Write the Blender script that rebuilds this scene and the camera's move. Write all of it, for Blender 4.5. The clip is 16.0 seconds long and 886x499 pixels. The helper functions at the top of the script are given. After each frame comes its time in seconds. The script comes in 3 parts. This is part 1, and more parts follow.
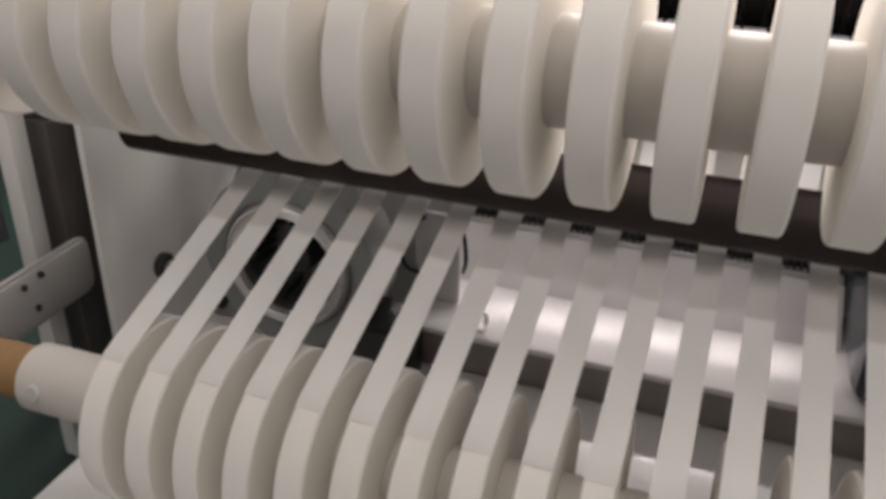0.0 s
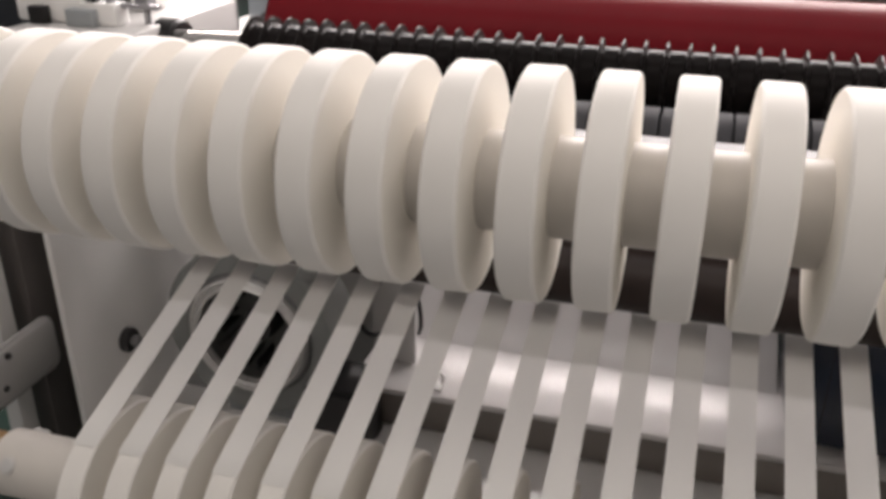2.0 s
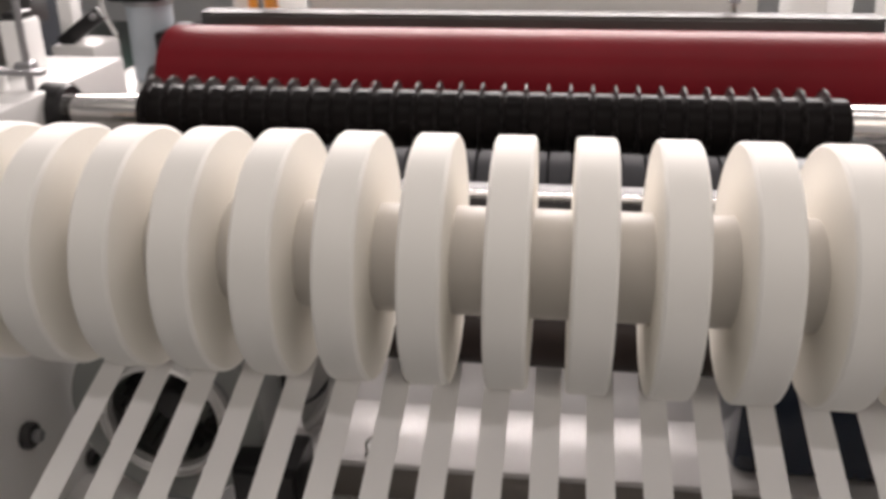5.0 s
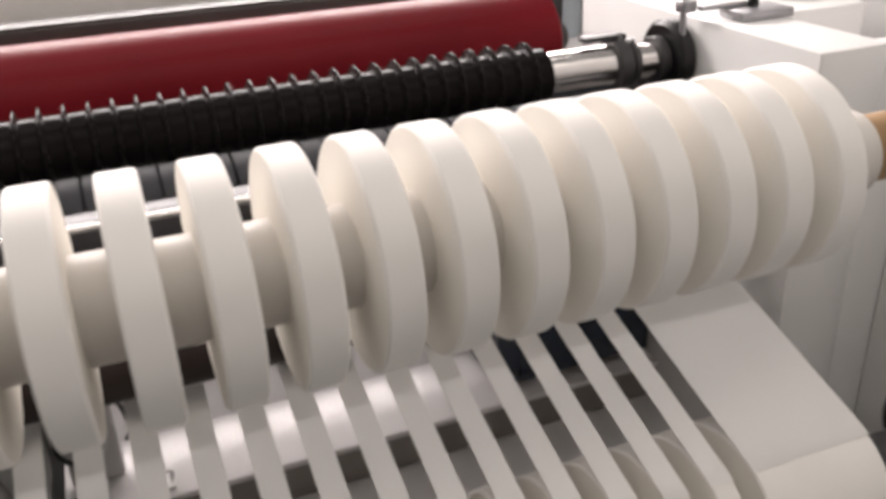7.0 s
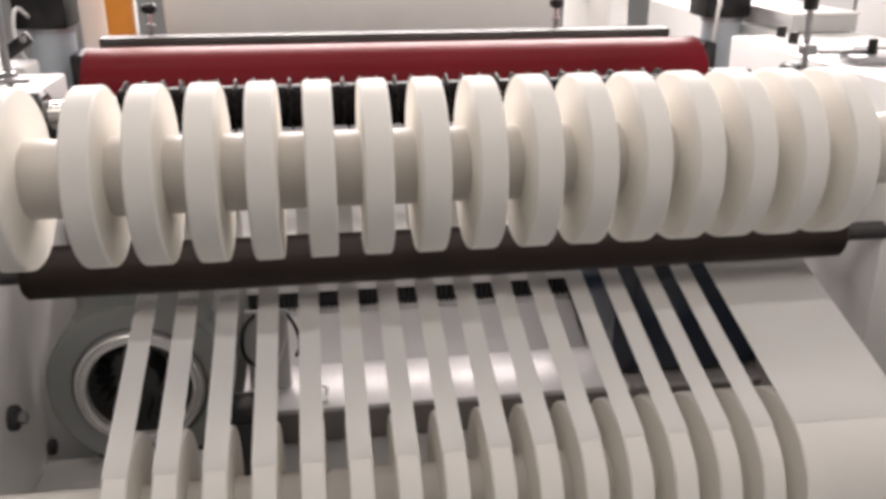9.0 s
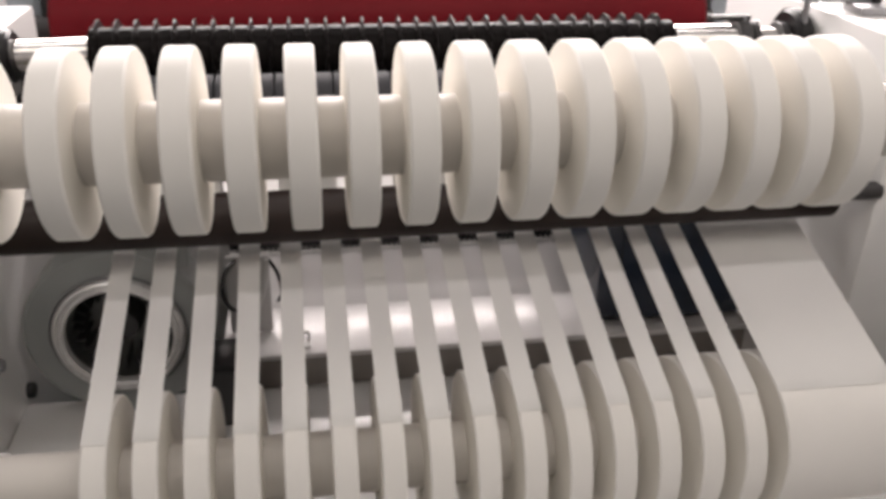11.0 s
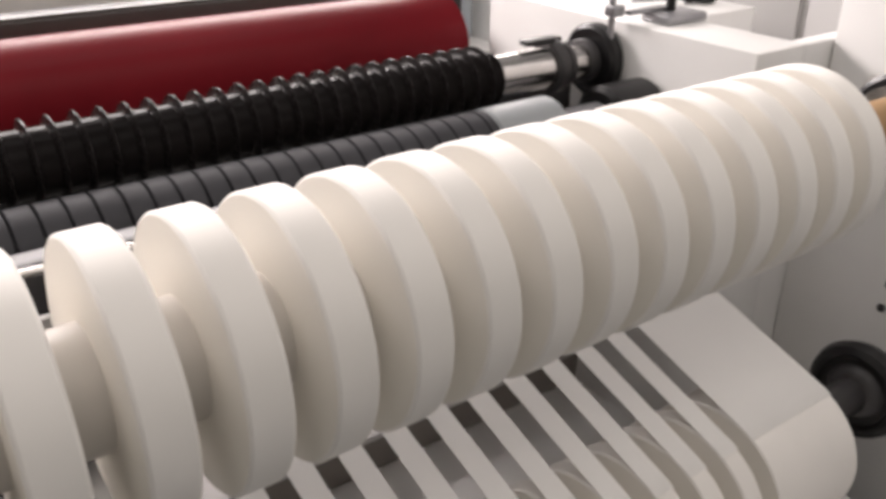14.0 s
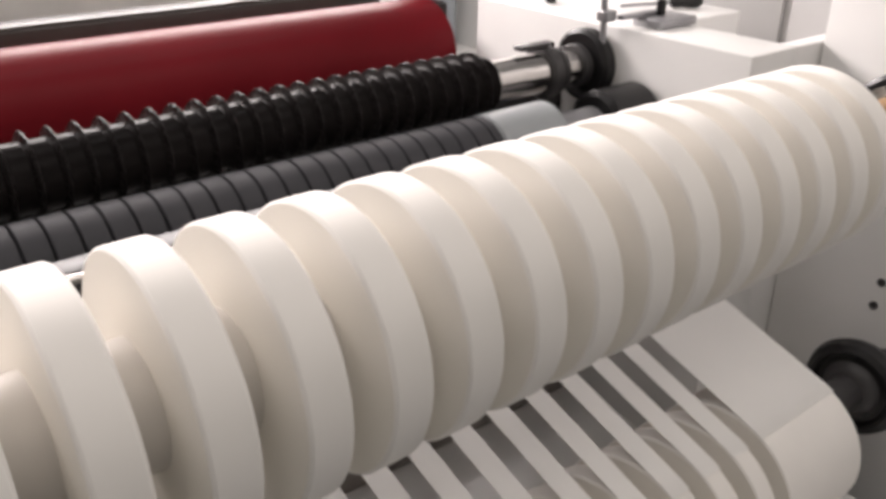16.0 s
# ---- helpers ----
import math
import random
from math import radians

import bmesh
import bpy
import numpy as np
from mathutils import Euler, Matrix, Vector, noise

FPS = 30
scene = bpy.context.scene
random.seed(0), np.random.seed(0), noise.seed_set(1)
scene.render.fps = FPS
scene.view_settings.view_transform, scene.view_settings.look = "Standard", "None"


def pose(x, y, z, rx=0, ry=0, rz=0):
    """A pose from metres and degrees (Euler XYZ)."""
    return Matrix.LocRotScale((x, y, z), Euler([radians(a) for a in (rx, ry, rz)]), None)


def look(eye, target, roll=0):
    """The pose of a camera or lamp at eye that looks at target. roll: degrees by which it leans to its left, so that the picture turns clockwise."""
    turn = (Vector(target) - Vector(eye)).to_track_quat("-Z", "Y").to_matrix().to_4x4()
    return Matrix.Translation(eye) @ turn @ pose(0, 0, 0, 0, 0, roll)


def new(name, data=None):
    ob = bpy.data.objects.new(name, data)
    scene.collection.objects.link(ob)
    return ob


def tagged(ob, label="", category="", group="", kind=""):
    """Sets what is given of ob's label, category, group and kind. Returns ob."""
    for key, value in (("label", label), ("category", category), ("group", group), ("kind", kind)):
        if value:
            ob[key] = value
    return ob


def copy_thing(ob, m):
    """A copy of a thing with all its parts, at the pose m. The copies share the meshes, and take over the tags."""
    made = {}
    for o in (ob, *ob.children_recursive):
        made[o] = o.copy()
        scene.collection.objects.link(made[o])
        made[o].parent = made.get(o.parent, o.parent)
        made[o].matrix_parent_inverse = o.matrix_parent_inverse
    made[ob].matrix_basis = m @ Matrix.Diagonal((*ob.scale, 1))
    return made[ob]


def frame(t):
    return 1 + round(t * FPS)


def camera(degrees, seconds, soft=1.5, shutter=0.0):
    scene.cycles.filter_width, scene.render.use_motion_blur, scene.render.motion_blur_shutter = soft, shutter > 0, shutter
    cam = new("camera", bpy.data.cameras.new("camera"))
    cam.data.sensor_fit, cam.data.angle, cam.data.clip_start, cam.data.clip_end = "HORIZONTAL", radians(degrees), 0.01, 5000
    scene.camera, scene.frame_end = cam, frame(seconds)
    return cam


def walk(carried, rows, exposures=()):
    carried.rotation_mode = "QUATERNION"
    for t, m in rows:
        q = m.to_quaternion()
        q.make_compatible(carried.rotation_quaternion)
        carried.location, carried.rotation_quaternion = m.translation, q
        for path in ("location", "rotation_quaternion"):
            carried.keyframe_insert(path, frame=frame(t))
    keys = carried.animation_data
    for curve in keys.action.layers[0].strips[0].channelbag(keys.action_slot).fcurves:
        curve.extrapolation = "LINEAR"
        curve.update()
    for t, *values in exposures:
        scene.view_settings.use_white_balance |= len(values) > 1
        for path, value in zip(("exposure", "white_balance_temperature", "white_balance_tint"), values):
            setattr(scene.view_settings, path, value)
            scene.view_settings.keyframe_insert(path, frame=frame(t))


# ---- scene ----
cam = camera(53.42, 16.0, soft=3.7, shutter=0.5)
# seconds, place, yaw, pitch, roll
PATH = [
    (0.0, 0.6837, -0.6915, 1.2038, 19.70, -27.80, -1.15),
    (0.5, 0.6915, -0.6958, 1.1989, 18.43, -30.62, -0.59),
    (1.0, 0.7043, -0.7035, 1.1972, 18.00, -31.66, -0.12),
    (1.5, 0.7098, -0.7172, 1.2478, 17.56, -28.31, -0.47),
    (2.0, 0.7123, -0.7317, 1.2876, 16.46, -25.43, -0.24),
    (2.5, 0.7113, -0.7255, 1.2943, 16.58, -24.43, -0.77),
    (3.0, 0.7121, -0.7205, 1.3038, 16.46, -24.39, -0.66),
    (3.5, 0.7110, -0.7168, 1.3013, 16.52, -24.20, -1.09),
    (4.0, 0.7025, -0.7110, 1.3057, 16.04, -24.07, -1.57),
    (6.5, 0.4004, -0.6067, 1.3146, -16.93, -25.38, 3.65),
    (7.0, 0.3276, -0.6711, 1.3426, -22.16, -26.13, 2.13),
    (7.5, 0.2870, -0.8220, 1.3234, -15.41, -24.86, -0.33),
    (8.0, 0.2849, -0.9573, 1.3211, -10.37, -24.17, -1.10),
    (8.5, 0.3029, -1.0123, 1.3036, -8.71, -22.26, -1.07),
    (9.0, 0.3269, -1.0361, 1.2876, -8.02, -20.87, 0.03),
    (9.5, 0.3426, -1.0509, 1.2655, -7.82, -21.09, 0.13),
    (12.0, 0.2796, -0.8064, 1.3867, -11.36, -29.08, -3.54),
    (12.5, 0.2371, -0.6870, 1.3825, -17.21, -27.87, -3.26),
    (13.0, 0.2094, -0.5838, 1.3693, -24.27, -26.72, -3.13),
    (13.5, 0.1641, -0.5448, 1.3626, -29.39, -26.45, -2.22),
    (14.0, 0.0716, -0.5252, 1.3477, -36.26, -26.15, -0.80),
    (14.5, 0.0380, -0.5184, 1.3509, -38.35, -26.17, -1.25),
    (15.0, 0.0296, -0.5030, 1.3453, -38.87, -25.59, -1.42),
    (15.5, 0.0297, -0.4960, 1.3460, -39.04, -25.52, -1.33),
    (16.0, 0.0269, -0.4840, 1.3430, -38.88, -25.63, -0.81),
]
walk(cam, [(t, pose(x, y, z, 90 + pitch, roll, yaw)) for t, x, y, z, yaw, pitch, roll in PATH],
     exposures=[(0.0, -0.66), (0.5, -0.38), (1.0, -0.22), (1.5, -0.42), (2.0, -0.72), (4.0, -0.83), (6.5, -0.60), (7.0, -0.62), (7.6, -0.58), (9.0, -0.52), (12.0, -0.50), (14.0, -0.72), (16.0, -0.72)])

# ---- light ----
world = bpy.data.worlds.new("hall_light")
scene.world = world
world.use_nodes = True
world.node_tree.nodes["Background"].inputs[0].default_value = (1.0, 0.92, 0.905, 1)
world.node_tree.nodes["Background"].inputs[1].default_value = 0.18


def hall_lamp(name, eye, target, sx, sy, watts, colour):
    data = bpy.data.lights.new(name, "AREA")
    data.shape, data.size, data.size_y, data.energy, data.color = "RECTANGLE", sx, sy, watts, colour
    ob = new(name, data)
    ob.matrix_basis = look(eye, target)
    return ob


# a bright band of high windows at the far end of the hall, and a row of tubes over the aisle in front
hall_lamp("far_window_light", (0.5, 4.8, 3.25), (0.5, 0.2, 1.0), 9.0, 1.5, 1400, (1.0, 0.905, 0.885))
hall_lamp("aisle_tube_light", (0.5, -1.5, 3.9), (0.5, 0.0, 0.6), 5.0, 1.6, 82, (1.0, 0.925, 0.85))
# added fill lamp overhead, brightens the table and blower behind the strips
hall_lamp("machine_fill_light", (0.5, 0.95, 3.9), (0.5, 0.85, 0.3), 4.0, 0.25, 45, (1.0, 0.92, 0.90))

# ---- sizes ----
P = 0.065            # pitch of the rolls on a shaft
UPX, UPY, TOPZ = -0.001, 0.012, 0.997   # first place and axis of the upper rewind shaft
R_UP, W_UP = 0.107, 0.0334
LOWY, LOWZ, R_LOW, W_LOW = 0.051, 0.482, 0.121, 0.0335
SLOPE = 0.3164       # rise of the lower strips towards the back
CORE_R = 0.0465
N_UP, N_LOW = 16, 15


# ---- materials ----
def material(name, base, rough=0.5, metal=0.0, vary=0.06, scale=14.0, bump=0.02, fine=220.0, coat=0.0, spec=0.5, stretch=(1, 1, 1)):
    """Painted, rubber, steel or paper surface with broad and fine variation."""
    m = bpy.data.materials.new(name)
    m.use_nodes = True
    t = m.node_tree
    b = t.nodes["Principled BSDF"]
    co = t.nodes.new("ShaderNodeTexCoord")
    mp = t.nodes.new("ShaderNodeMapping")
    mp.inputs["Scale"].default_value = stretch
    t.links.new(co.outputs["Object"], mp.inputs["Vector"])
    n1 = t.nodes.new("ShaderNodeTexNoise")
    n1.inputs["Scale"].default_value, n1.inputs["Detail"].default_value = scale, 5
    n2 = t.nodes.new("ShaderNodeTexNoise")
    n2.inputs["Scale"].default_value, n2.inputs["Detail"].default_value = fine, 3
    for n in (n1, n2):
        t.links.new(mp.outputs[0], n.inputs["Vector"])
    ramp = t.nodes.new("ShaderNodeValToRGB")
    lo = [max(0, c * (1 - vary)) for c in base]
    hi = [min(1, c * (1 + vary)) for c in base]
    ramp.color_ramp.elements[0].position, ramp.color_ramp.elements[1].position = 0.3, 0.7
    ramp.color_ramp.elements[0].color = (*lo, 1)
    ramp.color_ramp.elements[1].color = (*hi, 1)
    t.links.new(n1.outputs["Fac"], ramp.inputs["Fac"])
    t.links.new(ramp.outputs[0], b.inputs["Base Color"])
    rr = t.nodes.new("ShaderNodeMapRange")
    rr.inputs[3].default_value, rr.inputs[4].default_value = max(0.03, rough - 0.08), min(1, rough + 0.08)
    t.links.new(n2.outputs["Fac"], rr.inputs[0])
    t.links.new(rr.outputs[0], b.inputs["Roughness"])
    bp = t.nodes.new("ShaderNodeBump")
    bp.inputs["Strength"].default_value, bp.inputs["Distance"].default_value = bump * 5, 0.001
    t.links.new(n2.outputs["Fac"], bp.inputs["Height"])
    t.links.new(bp.outputs[0], b.inputs["Normal"])
    b.inputs["Metallic"].default_value = metal
    b.inputs["Coat Weight"].default_value = coat
    b.inputs["Specular IOR Level"].default_value = spec
    return m


def paper_material(name="wound_paper", colour=(0.80, 0.775, 0.74)):
    """Wound paper: fine layer rings on the sides, soft mottling, a little light passing into it."""
    m = material(name, colour, 0.75, vary=0.025, scale=9, bump=0.01, fine=400, spec=0.25)
    t = m.node_tree
    b = t.nodes["Principled BSDF"]
    co = t.nodes.new("ShaderNodeTexCoord")
    sep = t.nodes.new("ShaderNodeSeparateXYZ")
    t.links.new(co.outputs["Object"], sep.inputs[0])
    sq = []
    for k in (1, 2):
        q = t.nodes.new("ShaderNodeMath")
        q.operation = "MULTIPLY"
        t.links.new(sep.outputs[k], q.inputs[0])
        t.links.new(sep.outputs[k], q.inputs[1])
        sq.append(q)
    add = t.nodes.new("ShaderNodeMath")
    t.links.new(sq[0].outputs[0], add.inputs[0])
    t.links.new(sq[1].outputs[0], add.inputs[1])
    root = t.nodes.new("ShaderNodeMath")
    root.operation = "SQRT"
    t.links.new(add.outputs[0], root.inputs[0])
    rings = t.nodes.new("ShaderNodeTexNoise")
    rings.noise_dimensions = "1D"
    rings.inputs["Scale"].default_value, rings.inputs["Detail"].default_value = 600, 4
    t.links.new(root.outputs[0], rings.inputs["W"])
    bp = [n for n in t.nodes if n.bl_idname == "ShaderNodeBump"][0]
    bp2 = t.nodes.new("ShaderNodeBump")
    bp2.inputs["Strength"].default_value, bp2.inputs["Distance"].default_value = 0.25, 0.0006
    t.links.new(rings.outputs["Fac"], bp2.inputs["Height"])
    t.links.new(bp.outputs[0], bp2.inputs["Normal"])
    t.links.new(bp2.outputs[0], b.inputs["Normal"])
    return m


PAPER = paper_material()
PAPER_EDGE = paper_material("paper_cut_edge", (0.82, 0.79, 0.735))
STRIP = material("thin_paper_web", (0.84, 0.83, 0.81), 0.65, vary=0.02, scale=6, bump=0.008, fine=300, spec=0.3)
# thin paper passes part of its light on
tree = STRIP.node_tree
surface = [n for n in tree.nodes if n.bl_idname == "ShaderNodeOutputMaterial"][0]
face = surface.inputs["Surface"].links[0].from_socket
thin = tree.nodes.new("ShaderNodeBsdfTranslucent")
thin.inputs["Color"].default_value = (0.74, 0.72, 0.68, 1)
mixed = tree.nodes.new("ShaderNodeMixShader")
mixed.inputs[0].default_value = 0.28
tree.links.new(face, mixed.inputs[1])
tree.links.new(thin.outputs[0], mixed.inputs[2])
tree.links.new(mixed.outputs[0], surface.inputs["Surface"])
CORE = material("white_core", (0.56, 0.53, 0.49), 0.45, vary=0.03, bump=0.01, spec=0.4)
WHITE = material("white_enamel", (0.80, 0.79, 0.775), 0.35, vary=0.04, scale=4, bump=0.01, fine=90, coat=0.2)
GREY = material("grey_enamel", (0.30, 0.32, 0.33), 0.4, vary=0.07, scale=7, bump=0.012, fine=120)
GREENGREY = material("grey_green_enamel", (0.27, 0.28, 0.27), 0.42, vary=0.08, scale=7)
# apron colour holds the shade of the table's front face
SHADED_APRON = material("shaded_apron_enamel", (0.24, 0.215, 0.195), 0.35, vary=0.08, scale=7)
ROLLER_BLACK = material("polished_black_roller", (0.010, 0.0085, 0.0085), 0.25, vary=0.25, scale=14, bump=0.006, spec=0.03)
RING = material("dark_knife_steel", (0.014, 0.012, 0.012), 0.27, metal=0.0, vary=0.12, scale=30, bump=0.004, spec=0.12)
LIGHTGREY = material("light_grey_enamel", (0.52, 0.51, 0.50), 0.4, vary=0.05, scale=5)
BROWN_RUBBER = material("brown_black_rubber", (0.022, 0.015, 0.013), 0.45, vary=0.15, scale=10, bump=0.02, spec=0.2)
BLACK = material("black_rubber", (0.009, 0.0085, 0.009), 0.34, vary=0.2, scale=12, bump=0.015, spec=0.35)
RED = material("red_rubber", (0.15, 0.008, 0.013), 0.36, vary=0.10, scale=5, bump=0.001, fine=60, spec=0.08)
CHROME = material("bright_steel", (0.62, 0.60, 0.58), 0.2, metal=1.0, vary=0.05, bump=0.004, stretch=(1, 12, 12))
BRIGHT = material("pale_cast_aluminium", (0.80, 0.79, 0.78), 0.30, metal=0.6, vary=0.08, scale=18, bump=0.006)
STEEL = material("grey_steel", (0.33, 0.33, 0.34), 0.38, metal=0.75, vary=0.1, scale=16, bump=0.01)
NAVY = material("dark_blue_enamel", (0.016, 0.024, 0.042), 0.22, vary=0.25, scale=6, bump=0.008, coat=0.3)
KRAFT = material("brown_board_core", (0.28, 0.165, 0.07), 0.6, vary=0.12, scale=20)
FLOOR = material("green_floor_paint", (0.016, 0.035, 0.028), 0.35, vary=0.2, scale=3, bump=0.03, fine=60)
ORANGE = material("orange_enamel", (0.75, 0.27, 0.03), 0.4, vary=0.06)
DARK = material("dark_painted_steel", (0.035, 0.033, 0.034), 0.45, vary=0.15)
GROOVED = material("dull_grey_steel", (0.05, 0.05, 0.055), 0.55, metal=0.0, vary=0.1, scale=16, bump=0.006, spec=0.12)
GLOSSY = material("glossy_grey_enamel", (0.68, 0.66, 0.65), 0.22, vary=0.05, scale=5, bump=0.004, spec=0.2)
BLUEGREY = material("pale_blue_grey_enamel", (0.42, 0.46, 0.50), 0.35, vary=0.06)
OLIVE = material("olive_black_steel", (0.045, 0.043, 0.038), 0.4, vary=0.12)
DUSKY = material("dusky_brown_grey_enamel", (0.10, 0.09, 0.085), 0.45, vary=0.12, scale=8)
SLATE = material("dark_slate_enamel", (0.03, 0.032, 0.04), 0.5, vary=0.1)
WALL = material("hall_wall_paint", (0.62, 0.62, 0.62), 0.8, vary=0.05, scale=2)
# darker grey for the added walls and ceiling, to cut bounced fill light
LOW_BOUNCE_WALL = material("low_bounce_wall_grey", (0.40, 0.40, 0.40), 0.8, vary=0.08, scale=2)


# ---- mesh helpers ----
def finish(name, bm, mat, parent=None, label="", smooth=True):
    me = bpy.data.meshes.new(name)
    bmesh.ops.recalc_face_normals(bm, faces=bm.faces)
    bm.to_mesh(me)
    bm.free()
    me.materials.append(mat)
    if smooth:
        me.polygons.foreach_set("use_smooth", [True] * len(me.polygons))
        me.set_sharp_from_angle(angle=radians(32))
    ob = new(name, me)
    if parent:
        ob.parent = parent
    if label:
        ob["label"] = label
    return ob


def part(name, bm, mat, parent, label=""):
    return finish(name, bm, mat, parent, label)


def thing(name, bm, mat, label, category, group="", kind=""):
    return tagged(finish(name, bm, mat), label, category, group, kind)


def base(name, m, label, category, group="", kind=""):
    ob = new(name)
    ob.empty_display_size = 0.05
    ob.matrix_basis = m
    return tagged(ob, label, category, group, kind)


def spin(bm, profile, seg=64, m=Matrix()):
    """A body turned about the x axis from a profile of (x, radius); ends close to the axis."""
    rings = []
    for x, r in profile:
        if r < 1e-6:
            rings.append([bm.verts.new(m @ Vector((x, 0, 0)))])
        else:
            rings.append([bm.verts.new(m @ Vector((x, r * math.cos(2 * math.pi * k / seg), r * math.sin(2 * math.pi * k / seg)))) for k in range(seg)])
    for a, b in zip(rings, rings[1:]):
        for k in range(seg):
            q = (k + 1) % seg
            if len(a) == 1 and len(b) == 1:
                continue
            if len(a) == 1:
                bm.faces.new((a[0], b[k], b[q]))
            elif len(b) == 1:
                bm.faces.new((a[k], b[0], a[q]))
            else:
                bm.faces.new((a[k], b[k], b[q], a[q]))
    return bm


def rod(bm, p, q, r, seg=20):
    """A round bar from p to q."""
    p, q = Vector(p), Vector(q)
    d = q - p
    m = Matrix.Translation(p) @ d.to_track_quat("X", "Z").to_matrix().to_4x4()
    c = min(r * 0.15, d.length * 0.2)
    return spin(bm, [(0, 0), (0, r - c), (c, r), (d.length - c, r), (d.length, r - c), (d.length, 0)], seg, m)


def block(bm, x0, x1, y0, y1, z0, z1, bevel=0.004, m=Matrix()):
    """A box with rounded edges."""
    r = bmesh.ops.create_cube(bm, size=1, matrix=m @ Matrix.LocRotScale(((x0 + x1) / 2, (y0 + y1) / 2, (z0 + z1) / 2), None, (x1 - x0, y1 - y0, z1 - z0)))
    if bevel:
        es = {e for v in r["verts"] for e in v.link_edges}
        bmesh.ops.bevel(bm, geom=list(es), offset=bevel, segments=2, affect="EDGES", profile=0.5)
    return bm


def ribbon(bm, path, x0, x1, thick=0.0006):
    """A flat band of paper along a path of (y, z)."""
    n = len(path)
    norms = []
    for k in range(n):
        a, b = Vector(path[max(0, k - 1)]), Vector(path[min(n - 1, k + 1)])
        d = (b - a).normalized()
        norms.append(Vector((-d.y, d.x)))
    rows = []
    for (y, z), nn in zip(path, norms):
        o = nn * thick
        rows.append([bm.verts.new((x0, y, z)), bm.verts.new((x1, y, z)), bm.verts.new((x1, y + o.x, z + o.y)), bm.verts.new((x0, y + o.x, z + o.y))])
    for a, b in zip(rows, rows[1:]):
        for k in range(4):
            bm.faces.new((a[k], a[(k + 1) % 4], b[(k + 1) % 4], b[k]))
    bm.faces.new(rows[0])
    bm.faces.new(rows[-1][::-1])
    return bm


def tube(bm, pts, r, seg=10):
    """A bent hose or cable through points."""
    pts = [Vector(p) for p in pts]
    # smooth the run
    for _ in range(3):
        out = [pts[0]]
        for a, b in zip(pts, pts[1:]):
            out += [a * 0.75 + b * 0.25, a * 0.25 + b * 0.75]
        pts = out + [pts[-1]]
    rings = []
    for k, p in enumerate(pts):
        d = (pts[min(k + 1, len(pts) - 1)] - pts[max(k - 1, 0)]).normalized()
        u = d.orthogonal().normalized() if k == 0 else (u - d * u.dot(d)).normalized()
        v = d.cross(u)
        rings.append([bm.verts.new(p + r * (math.cos(2 * math.pi * s / seg) * u + math.sin(2 * math.pi * s / seg) * v)) for s in range(seg)])
    for a, b in zip(rings, rings[1:]):
        for s in range(seg):
            bm.faces.new((a[s], a[(s + 1) % seg], b[(s + 1) % seg], b[s]))
    bm.faces.new(rings[0][::-1])
    bm.faces.new(rings[-1])
    return bm


# ---- the hall ----
floor = thing("floor", block(bmesh.new(), -6, 8, -5, 7, -0.1, 0, 0), FLOOR, "dark green painted workshop floor", "floor", kind="structure")
wall_back = thing("wall_back", block(bmesh.new(), -6, 8, 7, 7.2, 0, 5, 0), WALL, "pale grey far hall wall", "wall", kind="structure")
# side walls, end wall and ceiling are added to hold down the bounce
wall_left = thing("wall_left", block(bmesh.new(), -6.2, -6, -5, 7, 0, 5, 0), LOW_BOUNCE_WALL, "added hall side wall, grey to limit bounced light", "wall", kind="structure")
wall_right = thing("wall_right", block(bmesh.new(), 8, 8.2, -5, 7, 0, 5, 0), LOW_BOUNCE_WALL, "added hall side wall, grey to limit bounced light", "wall", kind="structure")
wall_front = thing("wall_front", block(bmesh.new(), -6, 8, -5.2, -5, 0, 5, 0), LOW_BOUNCE_WALL, "added hall end wall, grey to limit bounced light", "wall", kind="structure")
ceiling = thing("ceiling", block(bmesh.new(), -6, 8, -5, 7, 5, 5.2, 0), LOW_BOUNCE_WALL, "added hall ceiling, grey to limit bounced light", "ceiling", kind="structure")

# ---- machine frame ----
def bolt_head(parent, x, y, z, r, dx, name="bolt"):
    """A dark bolt head or hole on a side plate."""
    return part(name, rod(bmesh.new(), (x, y, z), (x + dx, y, z), r, 16), DARK, parent, "dark bolt")


frame_left = base("machine_frame", pose(0, 0, 0), "white enamelled steel side frame of the slitting machine", "machine frame")
part("plate", block(bmesh.new(), -0.285, -0.273, 0.34, 1.9, 0.0, 0.8595, 0.002), WHITE, frame_left)
part("bearing_box", block(bmesh.new(), -0.42, -0.183, 0.42, 0.86, 0.86, 0.985, 0.006), LIGHTGREY, frame_left, "light grey bearing box")
part("rear_box", block(bmesh.new(), -0.42, -0.2855, 0.8605, 1.9, 0.0, 0.8595, 0.004), WHITE, frame_left)
bolt_head(frame_left, -0.275, 0.482, 0.41, 0.024, 0.018)
part("bolt_nut", rod(bmesh.new(), (-0.258, 0.482, 0.41), (-0.243, 0.482, 0.41), 0.012, 6), STEEL, frame_left, "steel nut")
bolt_head(frame_left, -0.275, 0.646, 0.24, 0.017, 0.016)
frame_right = base("machine_frame", pose(0, 0, 0), "white enamelled side frame with a bearing box on top", "machine frame")
part("cabinet_wall", block(bmesh.new(), 1.50, 1.56, -0.9, 0.2905, 0.0, 1.75, 0.006), WHITE, frame_right)
part("bearing_box", block(bmesh.new(), 1.292, 1.422, 0.291, 0.96, 0.0, 1.02, 0.004), WHITE, frame_right)
part("front_panel", block(bmesh.new(), 1.4225, 1.70, 0.292, 0.325, 0.0, 1.0185, 0.003), WHITE, frame_right)
